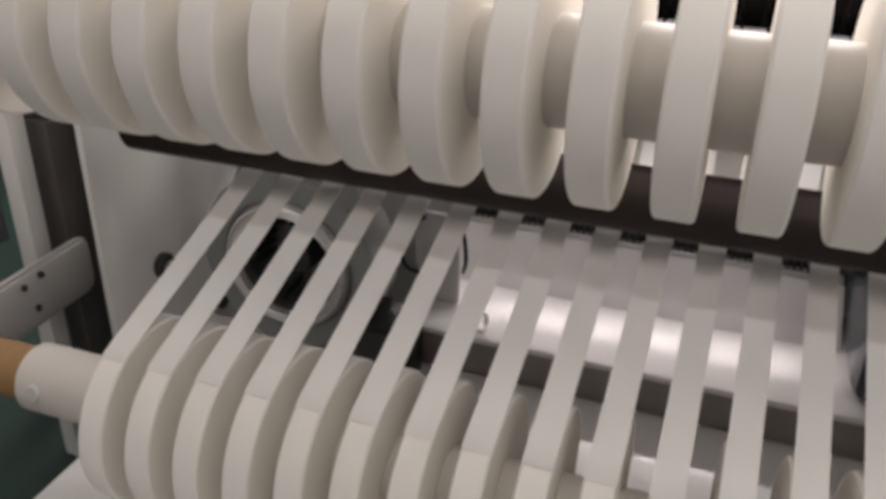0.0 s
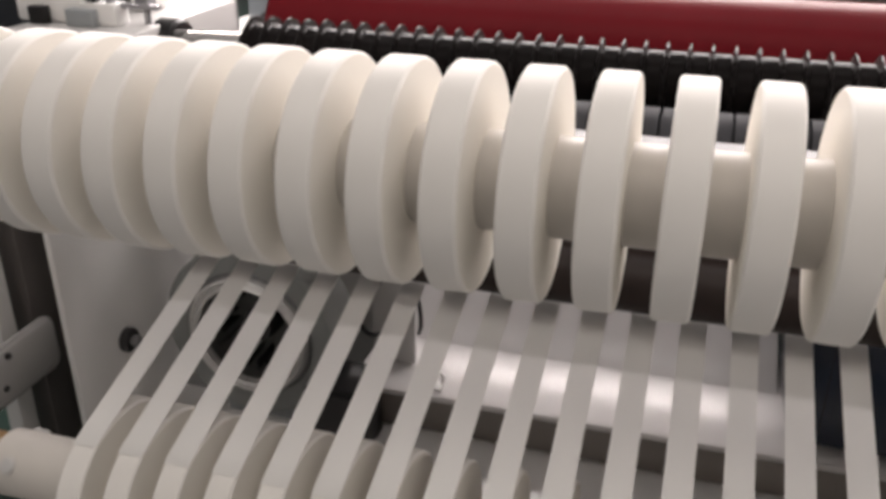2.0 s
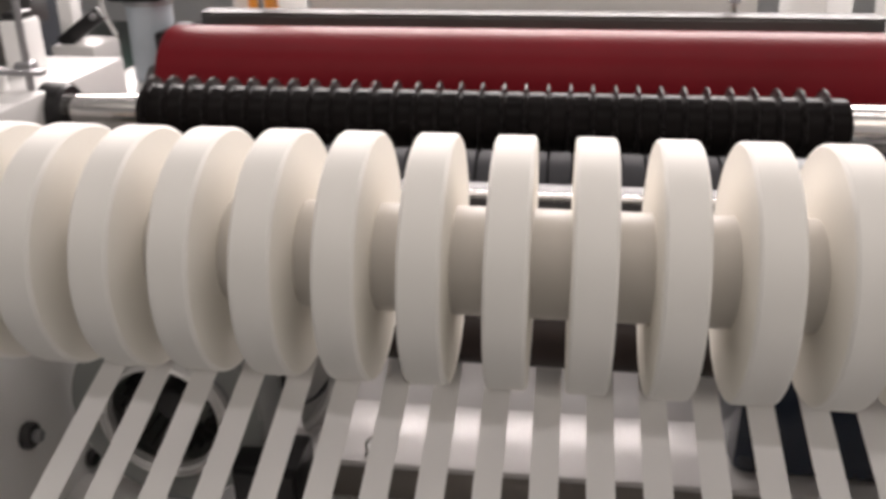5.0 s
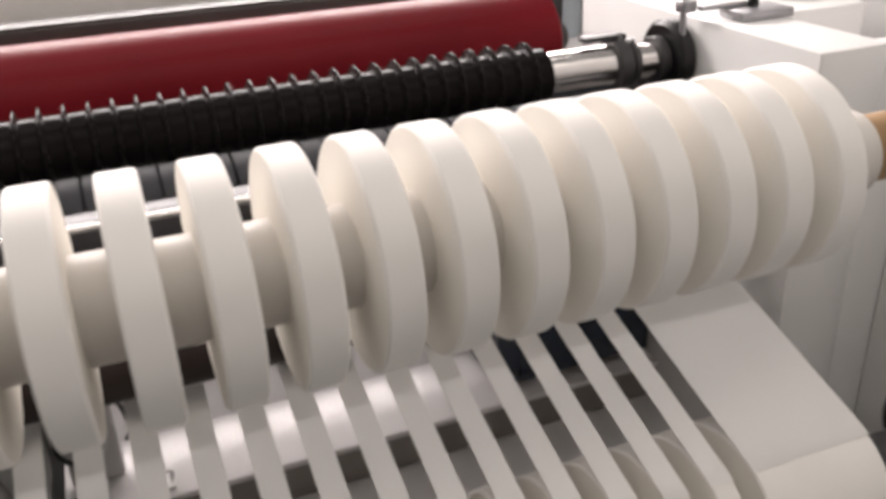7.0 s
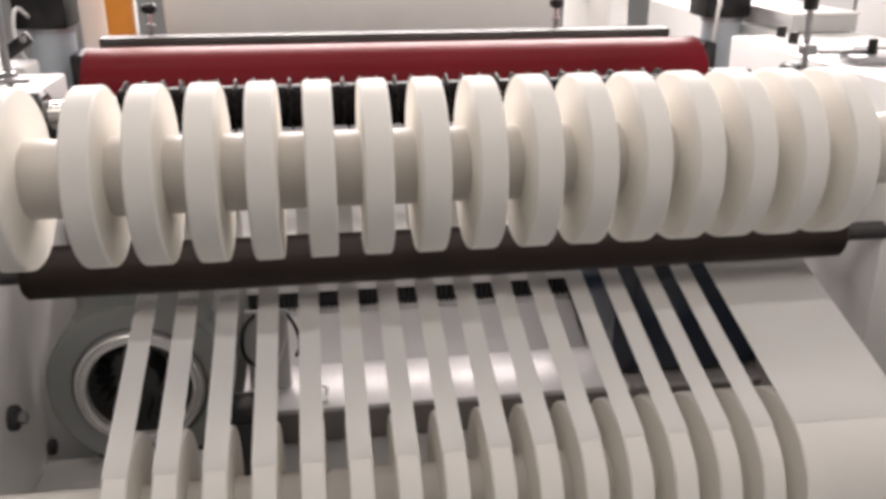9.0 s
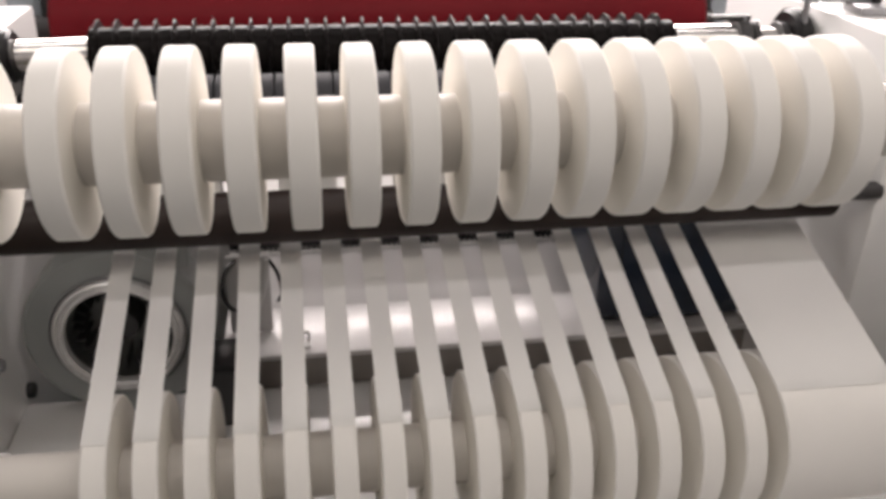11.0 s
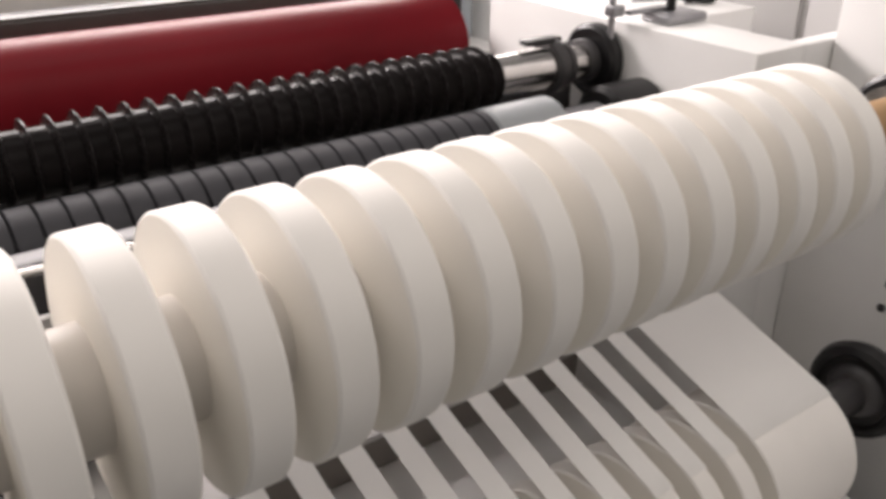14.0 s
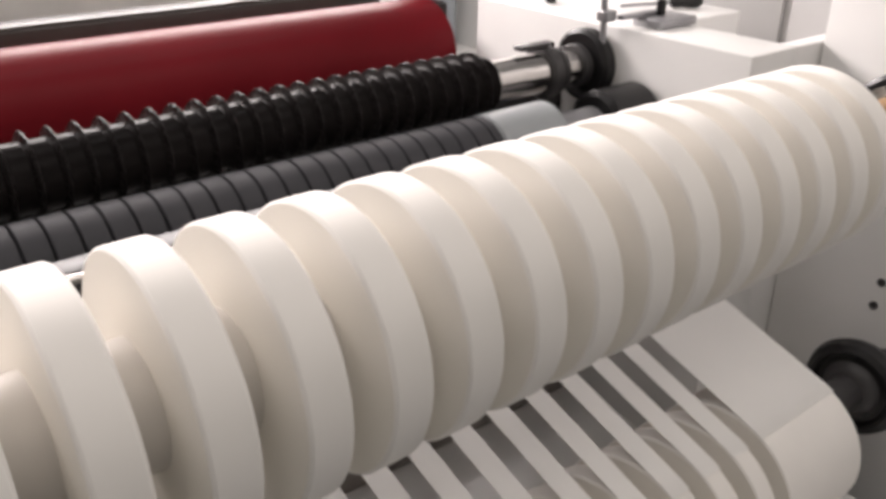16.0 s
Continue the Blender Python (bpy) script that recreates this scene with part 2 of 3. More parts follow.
part("side_deck", block(bmesh.new(), 1.4215, 1.628, 0.540, 0.96, 0.0, 1.019, 0.004), WHITE, frame_right)
part("rear_box", block(bmesh.new(), 1.30, 1.4395, 0.9605, 1.9, 0.0, 0.8595, 0.004), WHITE, frame_right)
part("rear_ledge", block(bmesh.new(), 1.44, 1.628, 0.9605, 1.9, 0.0, 1.018, 0.004), WHITE, frame_right)
for hy, hz in ((0.093, 0.728), (0.094, 0.630), (0.098, 0.583), (0.093, 0.774)):
    bolt_head(frame_right, 1.496, hy, hz, 0.0075, 0.006, "bolt_hole")

tray = base("floor_tray", pose(0, 0, 0), "white enamelled catch tray under the lower rolls", "tray")
part("tray_plate", block(bmesh.new(), -0.162, 1.35, -0.6, 0.33, 0.275, 0.30, 0.004), WHITE, tray)
part("rear_plate", block(bmesh.new(), -0.272, 1.298, 0.335, 0.62, 0.20, 0.224, 0.004), WHITE, tray)
for lx in (-0.15, 1.28):
    part("leg", block(bmesh.new(), lx, lx + 0.05, -0.5, -0.45, 0.0, 0.276, 0.003), WHITE, tray)

# outside the left frame
outer = base("outer_support", pose(0, 0, 0), "white and dark steel supports outside the side frame", "machine support")
part("dark_column", block(bmesh.new(), -0.50, -0.42, 0.42, 0.52, 0.0, 0.685, 0.004), DUSKY, outer, "dusky brown-grey column")
part("column_head", block(bmesh.new(), -0.49, -0.43, 0.43, 0.51, 0.6855, 0.80, 0.006), DUSKY, outer, "dark column head")
part("white_brace", block(bmesh.new(), -0.47, -0.435, 0.355, 0.395, 0.0, 0.90, 0.004), WHITE, outer)
part("white_post", block(bmesh.new(), -0.62, -0.56, 0.50, 0.56, 0.0, 0.95, 0.004), WHITE, outer)
part("dark_panel", block(bmesh.new(), -0.80, -0.78, 0.10, 0.62, 0.30, 0.75, 0.003), SLATE, outer, "dark slate panel")
# dark sheet closes off the dark gap between column and side plate
part("dark_gap_sheet", block(bmesh.new(), -0.419, -0.2855, 0.56, 0.575, 0.0, 0.859, 0.003), BROWN_RUBBER, outer, "dark brown sheet filling the dark gap")
arm = part("swing_arm", block(bmesh.new(), -0.415, -0.385, 0.12, 0.44, 0.36, 0.47, 0.02), LIGHTGREY, outer, "light grey swing arm")
for hy, hz in ((0.27, 0.45), (0.29, 0.40), (0.31, 0.455)):
    part("arm_bolt", rod(bmesh.new(), (-0.388, hy, hz), (-0.381, hy, hz), 0.006, 12), DARK, arm, "dark bolt")

# ---- rollers behind the rolls ----
def roller(name, x0, x1, y, z, r, mat, label, stub=0.06, stub_r=0.016):
    ob = base(name, pose(0, y, z), label, "roller")
    part("roller_body", spin(bmesh.new(), [(x0, 0), (x0, r - 0.006), (x0 + 0.006, r), (x1 - 0.006, r), (x1, r - 0.006), (x1, 0)], 72), mat, ob)
    for a, b in ((x0 - stub, x0), (x1, x1 + stub)):
        part("stub_shaft", rod(bmesh.new(), (a, 0, 0), (b, 0, 0), stub_r), DARK, ob, "dark steel stub shaft")
    return ob


press_roller = roller("press_roller", -0.137, 1.21, 0.30, 0.768, 0.041, BROWN_RUBBER, "dark brown rubber press roller below the upper rolls", 0.09)
red_roller = roller("feed_roller", -0.20, 1.272, 1.11, 0.884, 0.115, RED, "dark red rubber covered feed roller", stub_r=0.03)

knife = base("ring_roller", pose(0, 0.625, 0.946), "black polished roller set with thin steel knife rings", "roller")
part("roller_body", spin(bmesh.new(), [(-0.034, 0), (-0.034, 0.042), (-0.030, 0.046), (1.018, 0.046), (1.022, 0.042), (1.022, 0)], 96), ROLLER_BLACK, knife)
part("steel_shaft", spin(bmesh.new(), [(1.022, 0), (1.022, 0.037), (1.15, 0.037), (1.15, 0.030), (1.29, 0.030), (1.29, 0)], 48), CHROME, knife, "bright turned steel shaft end")
for cx, cr, cw in ((1.150, 0.047, 0.024), (1.182, 0.041, 0.012), (1.236, 0.040, 0.018)):
    part("collar", spin(bmesh.new(), [(cx, 0.029), (cx, cr - 0.002), (cx + 0.002, cr), (cx + cw - 0.002, cr), (cx + cw, cr - 0.002), (cx + cw, 0.029)], 40), DARK, knife, "black collar")
for cx, px in ((1.162, 0.0475), (1.188, 0.0415)):
    part("collar_screw", rod(bmesh.new(), (cx, -0.012, px - 0.004), (cx, -0.013, px + 0.004), 0.004, 6), STEEL, knife, "steel collar screw")
part("bearing_disc", spin(bmesh.new(), [(1.255, 0), (1.255, 0.058), (1.261, 0.066), (1.281, 0.066), (1.290, 0.058), (1.290, 0)], 48), BLACK, knife, "black bearing disc")
part("bearing_disc", spin(bmesh.new(), [(-0.205, 0), (-0.205, 0.040), (-0.200, 0.046), (-0.165, 0.046), (-0.160, 0.040), (-0.160, 0)], 48), BLACK, knife, "black bearing disc")
part("clamp_tab", block(bmesh.new(), 1.095, 1.175, -0.012, 0.012, 0.046, 0.055, 0.002), DARK, knife, "dark clamp tab")
part("steel_shaft", spin(bmesh.new(), [(-0.18, 0), (-0.18, 0.026), (-0.034, 0.030), (-0.034, 0)], 48), CHROME, knife, "bright turned steel shaft end")
bm = bmesh.new()
spin(bm, [(-0.0062, 0.045), (-0.0040, 0.0475), (-0.0026, 0.0530), (-0.0011, 0.0582), (0, 0.0588), (0.0011, 0.0582), (0.0026, 0.0530), (0.0040, 0.0475), (0.0062, 0.045)], 64)
ring0 = part("steel_ring", bm, RING, knife, "thin dark steel knife ring")
ring0.location.x = -0.0195
for k in range(1, 32):
    o = ring0.copy()
    scene.collection.objects.link(o)
    o.location.x = -0.0195 + k * P / 2

grooved = base("grooved_roller", pose(0, 0.505, 0.875), "grey steel grooved counter roller", "roller")
prof = [(-0.045, 0)]
for k in range(29):
    a = -0.045 + k * P / 2
    prof += [(a, 0.060), (a + 0.001, 0.062), (a + 0.0285, 0.062), (a + 0.0295, 0.060), (a + 0.0295, 0.051), (a + P / 2, 0.051)]
prof += [(0.8975, 0.062), (0.912, 0.062), (0.912, 0)]
part("roller_body", spin(bmesh.new(), prof, 72), GROOVED, grooved)
part("end_sleeve", spin(bmesh.new(), [(0.913, 0), (0.913, 0.056), (0.919, 0.063), (1.050, 0.063), (1.062, 0.052), (1.062, 0)], 48), GREY, grooved, "light grey end sleeve")
part("journal", spin(bmesh.new(), [(1.062, 0), (1.062, 0.034), (1.17, 0.034), (1.17, 0)], 32), STEEL, grooved, "steel journal")
part("bearing_block", spin(bmesh.new(), [(1.172, 0), (1.172, 0.050), (1.180, 0.060), (1.280, 0.060), (1.2915, 0.052), (1.2915, 0)], 40), BLACK, grooved, "black round bearing block")

# the black beam stands in for the dark gap under the bright rod
dark_gap_beam = base("dark_gap_beam", pose(0, 0, 0), "black beam filling the dark gap, with a bright guide rod", "beam")
part("beam", block(bmesh.new(), -0.272, 1.298, 0.375, 0.415, 0.865, 0.926, 0.004), DARK, dark_gap_beam)
part("guide_rod", rod(bmesh.new(), (-0.19, 0.352, 0.930), (1.298, 0.352, 0.930), 0.005, 14), CHROME, dark_gap_beam, "bright guide rod")
for bx in (0.1, 0.55, 1.0):
    part("rod_bracket", block(bmesh.new(), bx, bx + 0.012, 0.348, 0.38, 0.915, 0.926, 0.001), DARK, dark_gap_beam)

rear_rail = base("rear_rail", pose(0, 0, 0), "olive-black steel rail behind the red roller", "rail")
part("rail", block(bmesh.new(), -0.212, 1.279, 1.30, 1.36, 0.955, 0.998, 0.004), OLIVE, rear_rail)
part("fascia", block(bmesh.new(), -0.20, 1.268, 1.292, 1.2995, 0.875, 0.990, 0.002), OLIVE, rear_rail)
for bx in (-0.205, 1.26):
    part("rail_foot", block(bmesh.new(), bx, bx + 0.015, 1.30, 1.36, 0.60, 0.956, 0.002), DARK, rear_rail)


for bx in (-0.10, 0.986):
    lock = base("lock_knob", pose(bx, 1.40, 0), "black-headed lock knob on a bright steel stem", "knob", "lock knobs behind the red roller")
    part("stem", rod(bmesh.new(), (0, 0, 0.4555), (0, 0, 1.046), 0.008, 16), CHROME, lock, "bright steel stem")
    part("collar", rod(bmesh.new(), (0, 0, 1.012), (0, 0, 1.020), 0.013, 16), STEEL, lock)
    part("head", spin(bmesh.new(), [(1.046, 0), (1.046, 0.013), (1.052, 0.020), (1.066, 0.020), (1.072, 0.014), (1.072, 0)], 24, pose(0, 0, 0, 0, -90, 0)), BLACK, lock, "black knob head")


# ---- upper rolls ----
def paper_roll(r, w, core):
    c = 0.0026
    return spin(bmesh.new(), [(-w / 2, core), (-w / 2, r - c), (-w / 2 + c * 0.4, r - c * 0.4), (-w / 2 + c, r), (w / 2 - c, r), (w / 2 - c * 0.4, r - c * 0.4), (w / 2, r - c), (w / 2, core)], 112)


def roll_thing(r, w, pitch, where, label, group=""):
    ob = base("paper_roll", where, label, "paper roll", group)
    wound = part("wound_paper", paper_roll(r, w, CORE_R - 0.001), PAPER, ob)
    wound.data.materials.append(PAPER_EDGE)
    for f in wound.data.polygons:
        f.material_index = 1 if abs(f.normal.x) > 0.9 else 0
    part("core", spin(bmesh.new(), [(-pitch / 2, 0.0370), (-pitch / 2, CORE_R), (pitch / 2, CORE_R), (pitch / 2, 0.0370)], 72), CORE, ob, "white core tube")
    return ob


def shaft_thing(x, where, label, core_l, core_r, end_l, end_r):
    ob = base("rewind_shaft", where, label, "shaft")
    for a, b in (core_l, core_r):
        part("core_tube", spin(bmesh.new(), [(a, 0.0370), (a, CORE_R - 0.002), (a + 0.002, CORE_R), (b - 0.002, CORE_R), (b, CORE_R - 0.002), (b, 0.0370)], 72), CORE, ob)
    part("air_shaft", spin(bmesh.new(), [(end_l, 0), (end_l, 0.0375), (end_r, 0.0375), (end_r, 0)], 48), KRAFT, ob, "brown shaft body")
    return ob


upper_rolls = [roll_thing(R_UP, W_UP, P, pose(UPX - 0.029, UPY, TOPZ), "narrow white slit paper roll on the upper shaft", "rolls on the upper shaft")]
for k in range(1, N_UP):
    upper_rolls.append(copy_thing(upper_rolls[0], pose(UPX + k * P, UPY, TOPZ)))
upper_shaft = shaft_thing(0, pose(UPX, UPY, TOPZ), "upper rewind shaft with white core ends", (-0.19, -0.029 - P / 2), ((N_UP - 0.5) * P, 1.075), -0.5, 1.24)
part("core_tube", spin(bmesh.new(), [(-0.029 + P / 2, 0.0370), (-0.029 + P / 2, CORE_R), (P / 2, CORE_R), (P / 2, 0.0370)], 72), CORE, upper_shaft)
part("chuck", spin(bmesh.new(), [(1.20, 0.030), (1.20, 0.060), (1.206, 0.066), (1.245, 0.066), (1.25, 0.058), (1.25, 0.022), (1.499, 0.022), (1.499, 0)], 48), BLACK, upper_shaft, "black shaft chuck")
part("chuck_ring", spin(bmesh.new(), [(1.19, 0.036), (1.19, 0.052), (1.199, 0.052), (1.199, 0.036)], 40), CHROME, upper_shaft, "bright chuck ring")

lower_rolls = [roll_thing(R_LOW, W_LOW, P, pose(0.5 * P, LOWY, LOWZ), "narrow white slit paper roll on the lower shaft", "rolls on the lower shaft")]
for k in range(1, N_LOW):
    lower_rolls.append(copy_thing(lower_rolls[0], pose((k + 0.5) * P, LOWY, LOWZ)))
wide_x0 = (N_LOW + 0.5) * P - W_LOW / 2
wide_roll = roll_thing(R_LOW, 1.178 - wide_x0, 1.178 - wide_x0, pose((wide_x0 + 1.178) / 2, LOWY, LOWZ), "wide white unslit paper roll on the lower shaft")
lower_shaft = shaft_thing(0, pose(0, LOWY, LOWZ), "lower rewind shaft with white core ends", (-0.15, 0.0), (1.178, 1.2), -0.5, 1.21)
for a in (0.3, 2.9, 4.6):
    part("core_plug", rod(bmesh.new(), (-0.118, 0.042 * math.cos(a), 0.042 * math.sin(a)), (-0.118, 0.0505 * math.cos(a), 0.0505 * math.sin(a)), 0.011, 20), LIGHTGREY if a > 2 else DARK, lower_shaft, "core plug")
part("flange_wheel", spin(bmesh.new(), [(1.376, 0.04), (1.376, 0.060), (1.366, 0.066), (1.364, 0.072), (1.371, 0.082), (1.388, 0.087), (1.403, 0.082), (1.410, 0.072), (1.410, 0)], 64), BLACK, lower_shaft, "black flange wheel")
part("hub", spin(bmesh.new(), [(1.358, 0.0), (1.358, 0.030), (1.366, 0.044), (1.378, 0.052), (1.378, 0)], 40), DARK, lower_shaft, "dark hub")
part("journal", spin(bmesh.new(), [(1.205, 0), (1.205, 0.030), (1.499, 0.030), (1.499, 0)], 32), DARK, lower_shaft, "dark journal")

# ---- strips ----
ty, tz = LOWY - R_LOW * math.sin(SLOPE), LOWZ + R_LOW * math.cos(SLOPE)
def strip_z(y):
    return tz + (y - ty) * math.tan(SLOPE)


arc = [SLOPE + radians(a) for a in (9, 6, 3)]
STRIP_PATH = [(LOWY - (R_LOW + 0.0004) * math.sin(a), LOWZ + (R_LOW + 0.0004) * math.cos(a)) for a in arc] + [(ty, tz + 0.0004), (0.2, strip_z(0.2)), (0.42, strip_z(0.42)), (0.435, strip_z(0.42) + 0.01), (0.44, strip_z(0.42) + 0.03), (0.47, 0.81)]
for k in range(N_LOW):
    xc = (k + 0.5) * P
    thing("paper_strip", ribbon(bmesh.new(), STRIP_PATH, xc - W_LOW / 2, xc + W_LOW / 2), STRIP, "narrow white paper strip running to a lower roll", "paper strip", "strips to the lower rolls")
thing("paper_web", ribbon(bmesh.new(), STRIP_PATH, wide_x0, 1.178), STRIP, "wide white unslit paper web running to the lower shaft", "paper web")

# ---- between the frames, behind the strips ----
rear_table = base("rear_table", pose(0, 0, 0), "glossy pale enamelled table behind the strips", "table")
part("top", block(bmesh.new(), 0.13, 1.298, 0.607, 0.955, 0.297, 0.31, 0.003), GLOSSY, rear_table)
part("apron", block(bmesh.new(), 0.135, 1.298, 0.612, 0.63, 0.2245, 0.2968, 0.002), SHADED_APRON, rear_table, "table apron, brown-grey with its shade in the colour")
for lx in (0.14, 1.24):
    part("leg", block(bmesh.new(), lx, lx + 0.04, 0.70, 0.74, 0.0, 0.2968, 0.003), GREY, rear_table)
# added dark plate: hides the floor and keeps the space behind the rollers dark
dark_filler = base("dark_filler_plate", pose(0, 0, 0), "dark filler plate added behind the ring roller to block the view", "guard")
part("plate", block(bmesh.new(), -0.272, 1.298, 0.70, 0.712, 0.80, 0.925, 0.002), DARK, dark_filler)
part("lip", block(bmesh.new(), -0.272, 1.298, 0.7125, 0.735, 0.915, 0.925, 0.002), DARK, dark_filler)
rear_deck = base("rear_deck", pose(0, 0, 0), "white enamelled deck plate behind the vent panel", "deck plate")
part("deck", block(bmesh.new(), -0.272, 1.298, 1.106, 1.95, 0.44, 0.455, 0.003), WHITE, rear_deck)
part("front_deck", block(bmesh.new(), 0.131, 0.93, 0.9865, 1.1055, 0.44, 0.453, 0.002), GREY, rear_deck)
for lx in (-0.26, 1.25):
    part("leg", block(bmesh.new(), lx, lx + 0.04, 1.88, 1.92, 0.0, 0.4398, 0.003), GREY, rear_deck)
part("rear_slope", block(bmesh.new(), 0, 0.80, 0, 0.170, -0.006, 0, 0.001, pose(0.132, 0.788, 0.303, 24.5)), GLOSSY, rear_table)
clip = base("cable_clip", pose(0.30, 0.64, 0.3105), "small white cable clip on the table edge", "clip")
part("foot", block(bmesh.new(), -0.012, 0.012, -0.018, 0.010, 0.0, 0.008, 0.002), WHITE, clip)
part("loop", tube(bmesh.new(), [(-0.006, -0.010, 0.006), (-0.010, -0.012, 0.028), (0.004, -0.006, 0.040), (0.012, 0.004, 0.024), (0.008, 0.004, 0.006)], 0.0035), WHITE, clip, "white bent loop")
vent_panel = base("vent_panel", pose(0, 0, 0), "pale grey rear panel with a row of vent slots", "panel")
part("lower_panel", block(bmesh.new(), 0.13, 0.93, 0.955, 0.985, 0.20, 0.38, 0.002), WHITE, vent_panel)
part("upper_rail", block(bmesh.new(), 0.13, 0.93, 0.955, 0.985, 0.427, 0.452, 0.002), WHITE, vent_panel)
part("slot_back", block(bmesh.new(), 0.13, 0.93, 0.975, 0.985, 0.350, 0.430, 0), GROOVED, vent_panel, "dark slot back")
fin0 = part("vent_fin", block(bmesh.new(), 0, 0.0035, 0.958, 0.974, 0.381, 0.426, 0), DARK, vent_panel)
fin0.location.x = 0.134
for k in range(1, 61):
    o = fin0.copy()
    scene.collection.objects.link(o)
    o.location.x = 0.134 + k * 0.013
dark_cabinet = base("dark_cabinet", pose(0, 0, 0), "glossy dark blue enamelled cabinet on the rear table", "cabinet")
part("body", block(bmesh.new(), 0.935, 1.297, 0.64, 1.10, 0.311, 0.72, 0.03), NAVY, dark_cabinet)
part("door", block(bmesh.new(), 0.985, 1.28, 0.632, 0.642, 0.33, 0.70, 0.004), NAVY, dark_cabinet)
# black box put where a dark opening lies beside the table
dark_opening_box = base("dark_opening_box", pose(0, 0, 0), "black box standing in for the dark opening beside the rear table", "drive box")
part("case", block(bmesh.new(), 0.08, 0.20, 0.50, 0.606, 0.20, 0.365, 0.010), BLACK, dark_opening_box)
part("cover", block(bmesh.new(), 0.088, 0.192, 0.494, 0.501, 0.215, 0.350, 0.003), DARK, dark_opening_box)
side_bracket = base("cable_bracket", pose(0, 0, 0), "pale folded steel bracket with black cables", "bracket")
part("bracket_plate", block(bmesh.new(), 0.145, 0.235, 0.70, 0.712, 0.312, 0.50, 0.005), LIGHTGREY, side_bracket)
part("bracket_strut", tube(bmesh.new(), [(0.16, 0.69, 0.315), (0.20, 0.685, 0.37), (0.225, 0.69, 0.44), (0.23, 0.70, 0.49)], 0.008), LIGHTGREY, side_bracket, "pale bent strut")
part("cable", tube(bmesh.new(), [(0.165, 0.70, 0.49), (0.145, 0.66, 0.485), (0.14, 0.63, 0.445), (0.16, 0.635, 0.405), (0.19, 0.66, 0.40), (0.21, 0.70, 0.42)], 0.0045), BLACK, side_bracket, "black cable")
part("cable", tube(bmesh.new(), [(0.235, 0.70, 0.49), (0.255, 0.67, 0.47), (0.262, 0.66, 0.43), (0.25, 0.68, 0.40)], 0.004), BLACK, side_bracket, "black cable")
back_panel = thing("back_panel", block(bmesh.new(), -0.272, 0.128, 0.985, 1.01, 0.0, 0.62, 0.003), LIGHTGREY, "pale grey rear panel behind the blower", "panel")

blower = base("blower", pose(-0.05, 0.555, 0.417), "grey-green centrifugal blower with a bright round inlet", "blower")
part("volute", spin(bmesh.new(), [(0, 0.102), (0, 0.172), (0.006, 0.178), (0.10, 0.178), (0.106, 0.172), (0.106, 0)], 72, pose(0, 0, 0, 0, 0, 90)), GREENGREY, blower)
part("outlet", block(bmesh.new(), -0.085, 0.145, 0.003, 0.10, 0.132, 0.40, 0.006), GREENGREY, blower)
part("scroll_cheek", block(bmesh.new(), -0.020, 0.012, 0.004, 0.10, 0.02, 0.33, 0.004, pose(-0.135, 0, 0.03, 0, 24, 0)), GREENGREY, blower)
part("inlet_ring", spin(bmesh.new(), [(-0.002, 0.099), (-0.014, 0.101), (-0.018, 0.106), (-0.012, 0.111), (-0.009, 0.113), (-0.016, 0.117), (-0.012, 0.122), (-0.001, 0.125), (0.002, 0.099)], 72, pose(0, 0, 0, 0, 0, 90)), BRIGHT, blower, "bright inlet ring")
part("inlet_lip", spin(bmesh.new(), [(-0.001, 0.1255), (-0.006, 0.128), (-0.001, 0.131), (0.001, 0.1255)], 72, pose(0, 0, 0, 0, 0, 90)), STEEL, blower, "steel lip")
part("hub", spin(bmesh.new(), [(0.03, 0), (0.03, 0.03), (0.05, 0.036), (0.09, 0.036), (0.09, 0)], 32, pose(0, 0, 0, 0, 0, 90)), DARK, blower, "dark impeller hub")
blade0 = part("impeller_blade", block(bmesh.new(), -0.001, 0.001, 0.02, 0.09, 0.070, 0.093, 0), DARK, blower)
for k in range(1, 24):
    o = blade0.copy()
    scene.collection.objects.link(o)
    o.rotation_euler.y = radians(15 * k)
part("foot_bracket", block(bmesh.new(), -0.07, 0.07, 0.01, 0.064, -0.193, -0.15, 0.004), GREY, blower)
# ---- fittings on the bearing boxes ----
adjuster = base("adjuster_post", pose(1.268, 0.580, 0.98), "steel upright adjusting rod clamped by a steel arm", "adjuster")
part("post", rod(bmesh.new(), (0, 0, -0.06), (0, 0.02, 0.32), 0.006, 16), STEEL, adjuster)
part("clamp", block(bmesh.new(), -0.013, 0.014, -0.012, 0.014, 0.052, 0.072, 0.003), STEEL, adjuster)
part("arm", block(bmesh.new(), 0.012, 0.13, -0.028, -0.012, 0.056, 0.064, 0.002), STEEL, adjuster)
part("foot_plate", block(bmesh.new(), 0.060, 0.165, -0.075, -0.01, 0.0405, 0.056, 0.003), STEEL, adjuster)
part("knob", rod(bmesh.new(), (0.115, -0.03, 0.056), (0.115, -0.03, 0.084), 0.009, 16), BLACK, adjuster, "black knob")
part("grip", rod(bmesh.new(), (0, 0.010, 0.135), (0, 0.014, 0.20), 0.014, 20), BLACK, adjuster, "black grip")

driver = base("screwdriver", pose(1.50, 0.652, 1.0305, 0, 0, -27), "screwdriver with a black handle lying on the bearing box", "tool")
part("blade", rod(bmesh.new(), (-0.078, 0, -0.004), (0.03, 0, 0), 0.0035, 10), STEEL, driver)
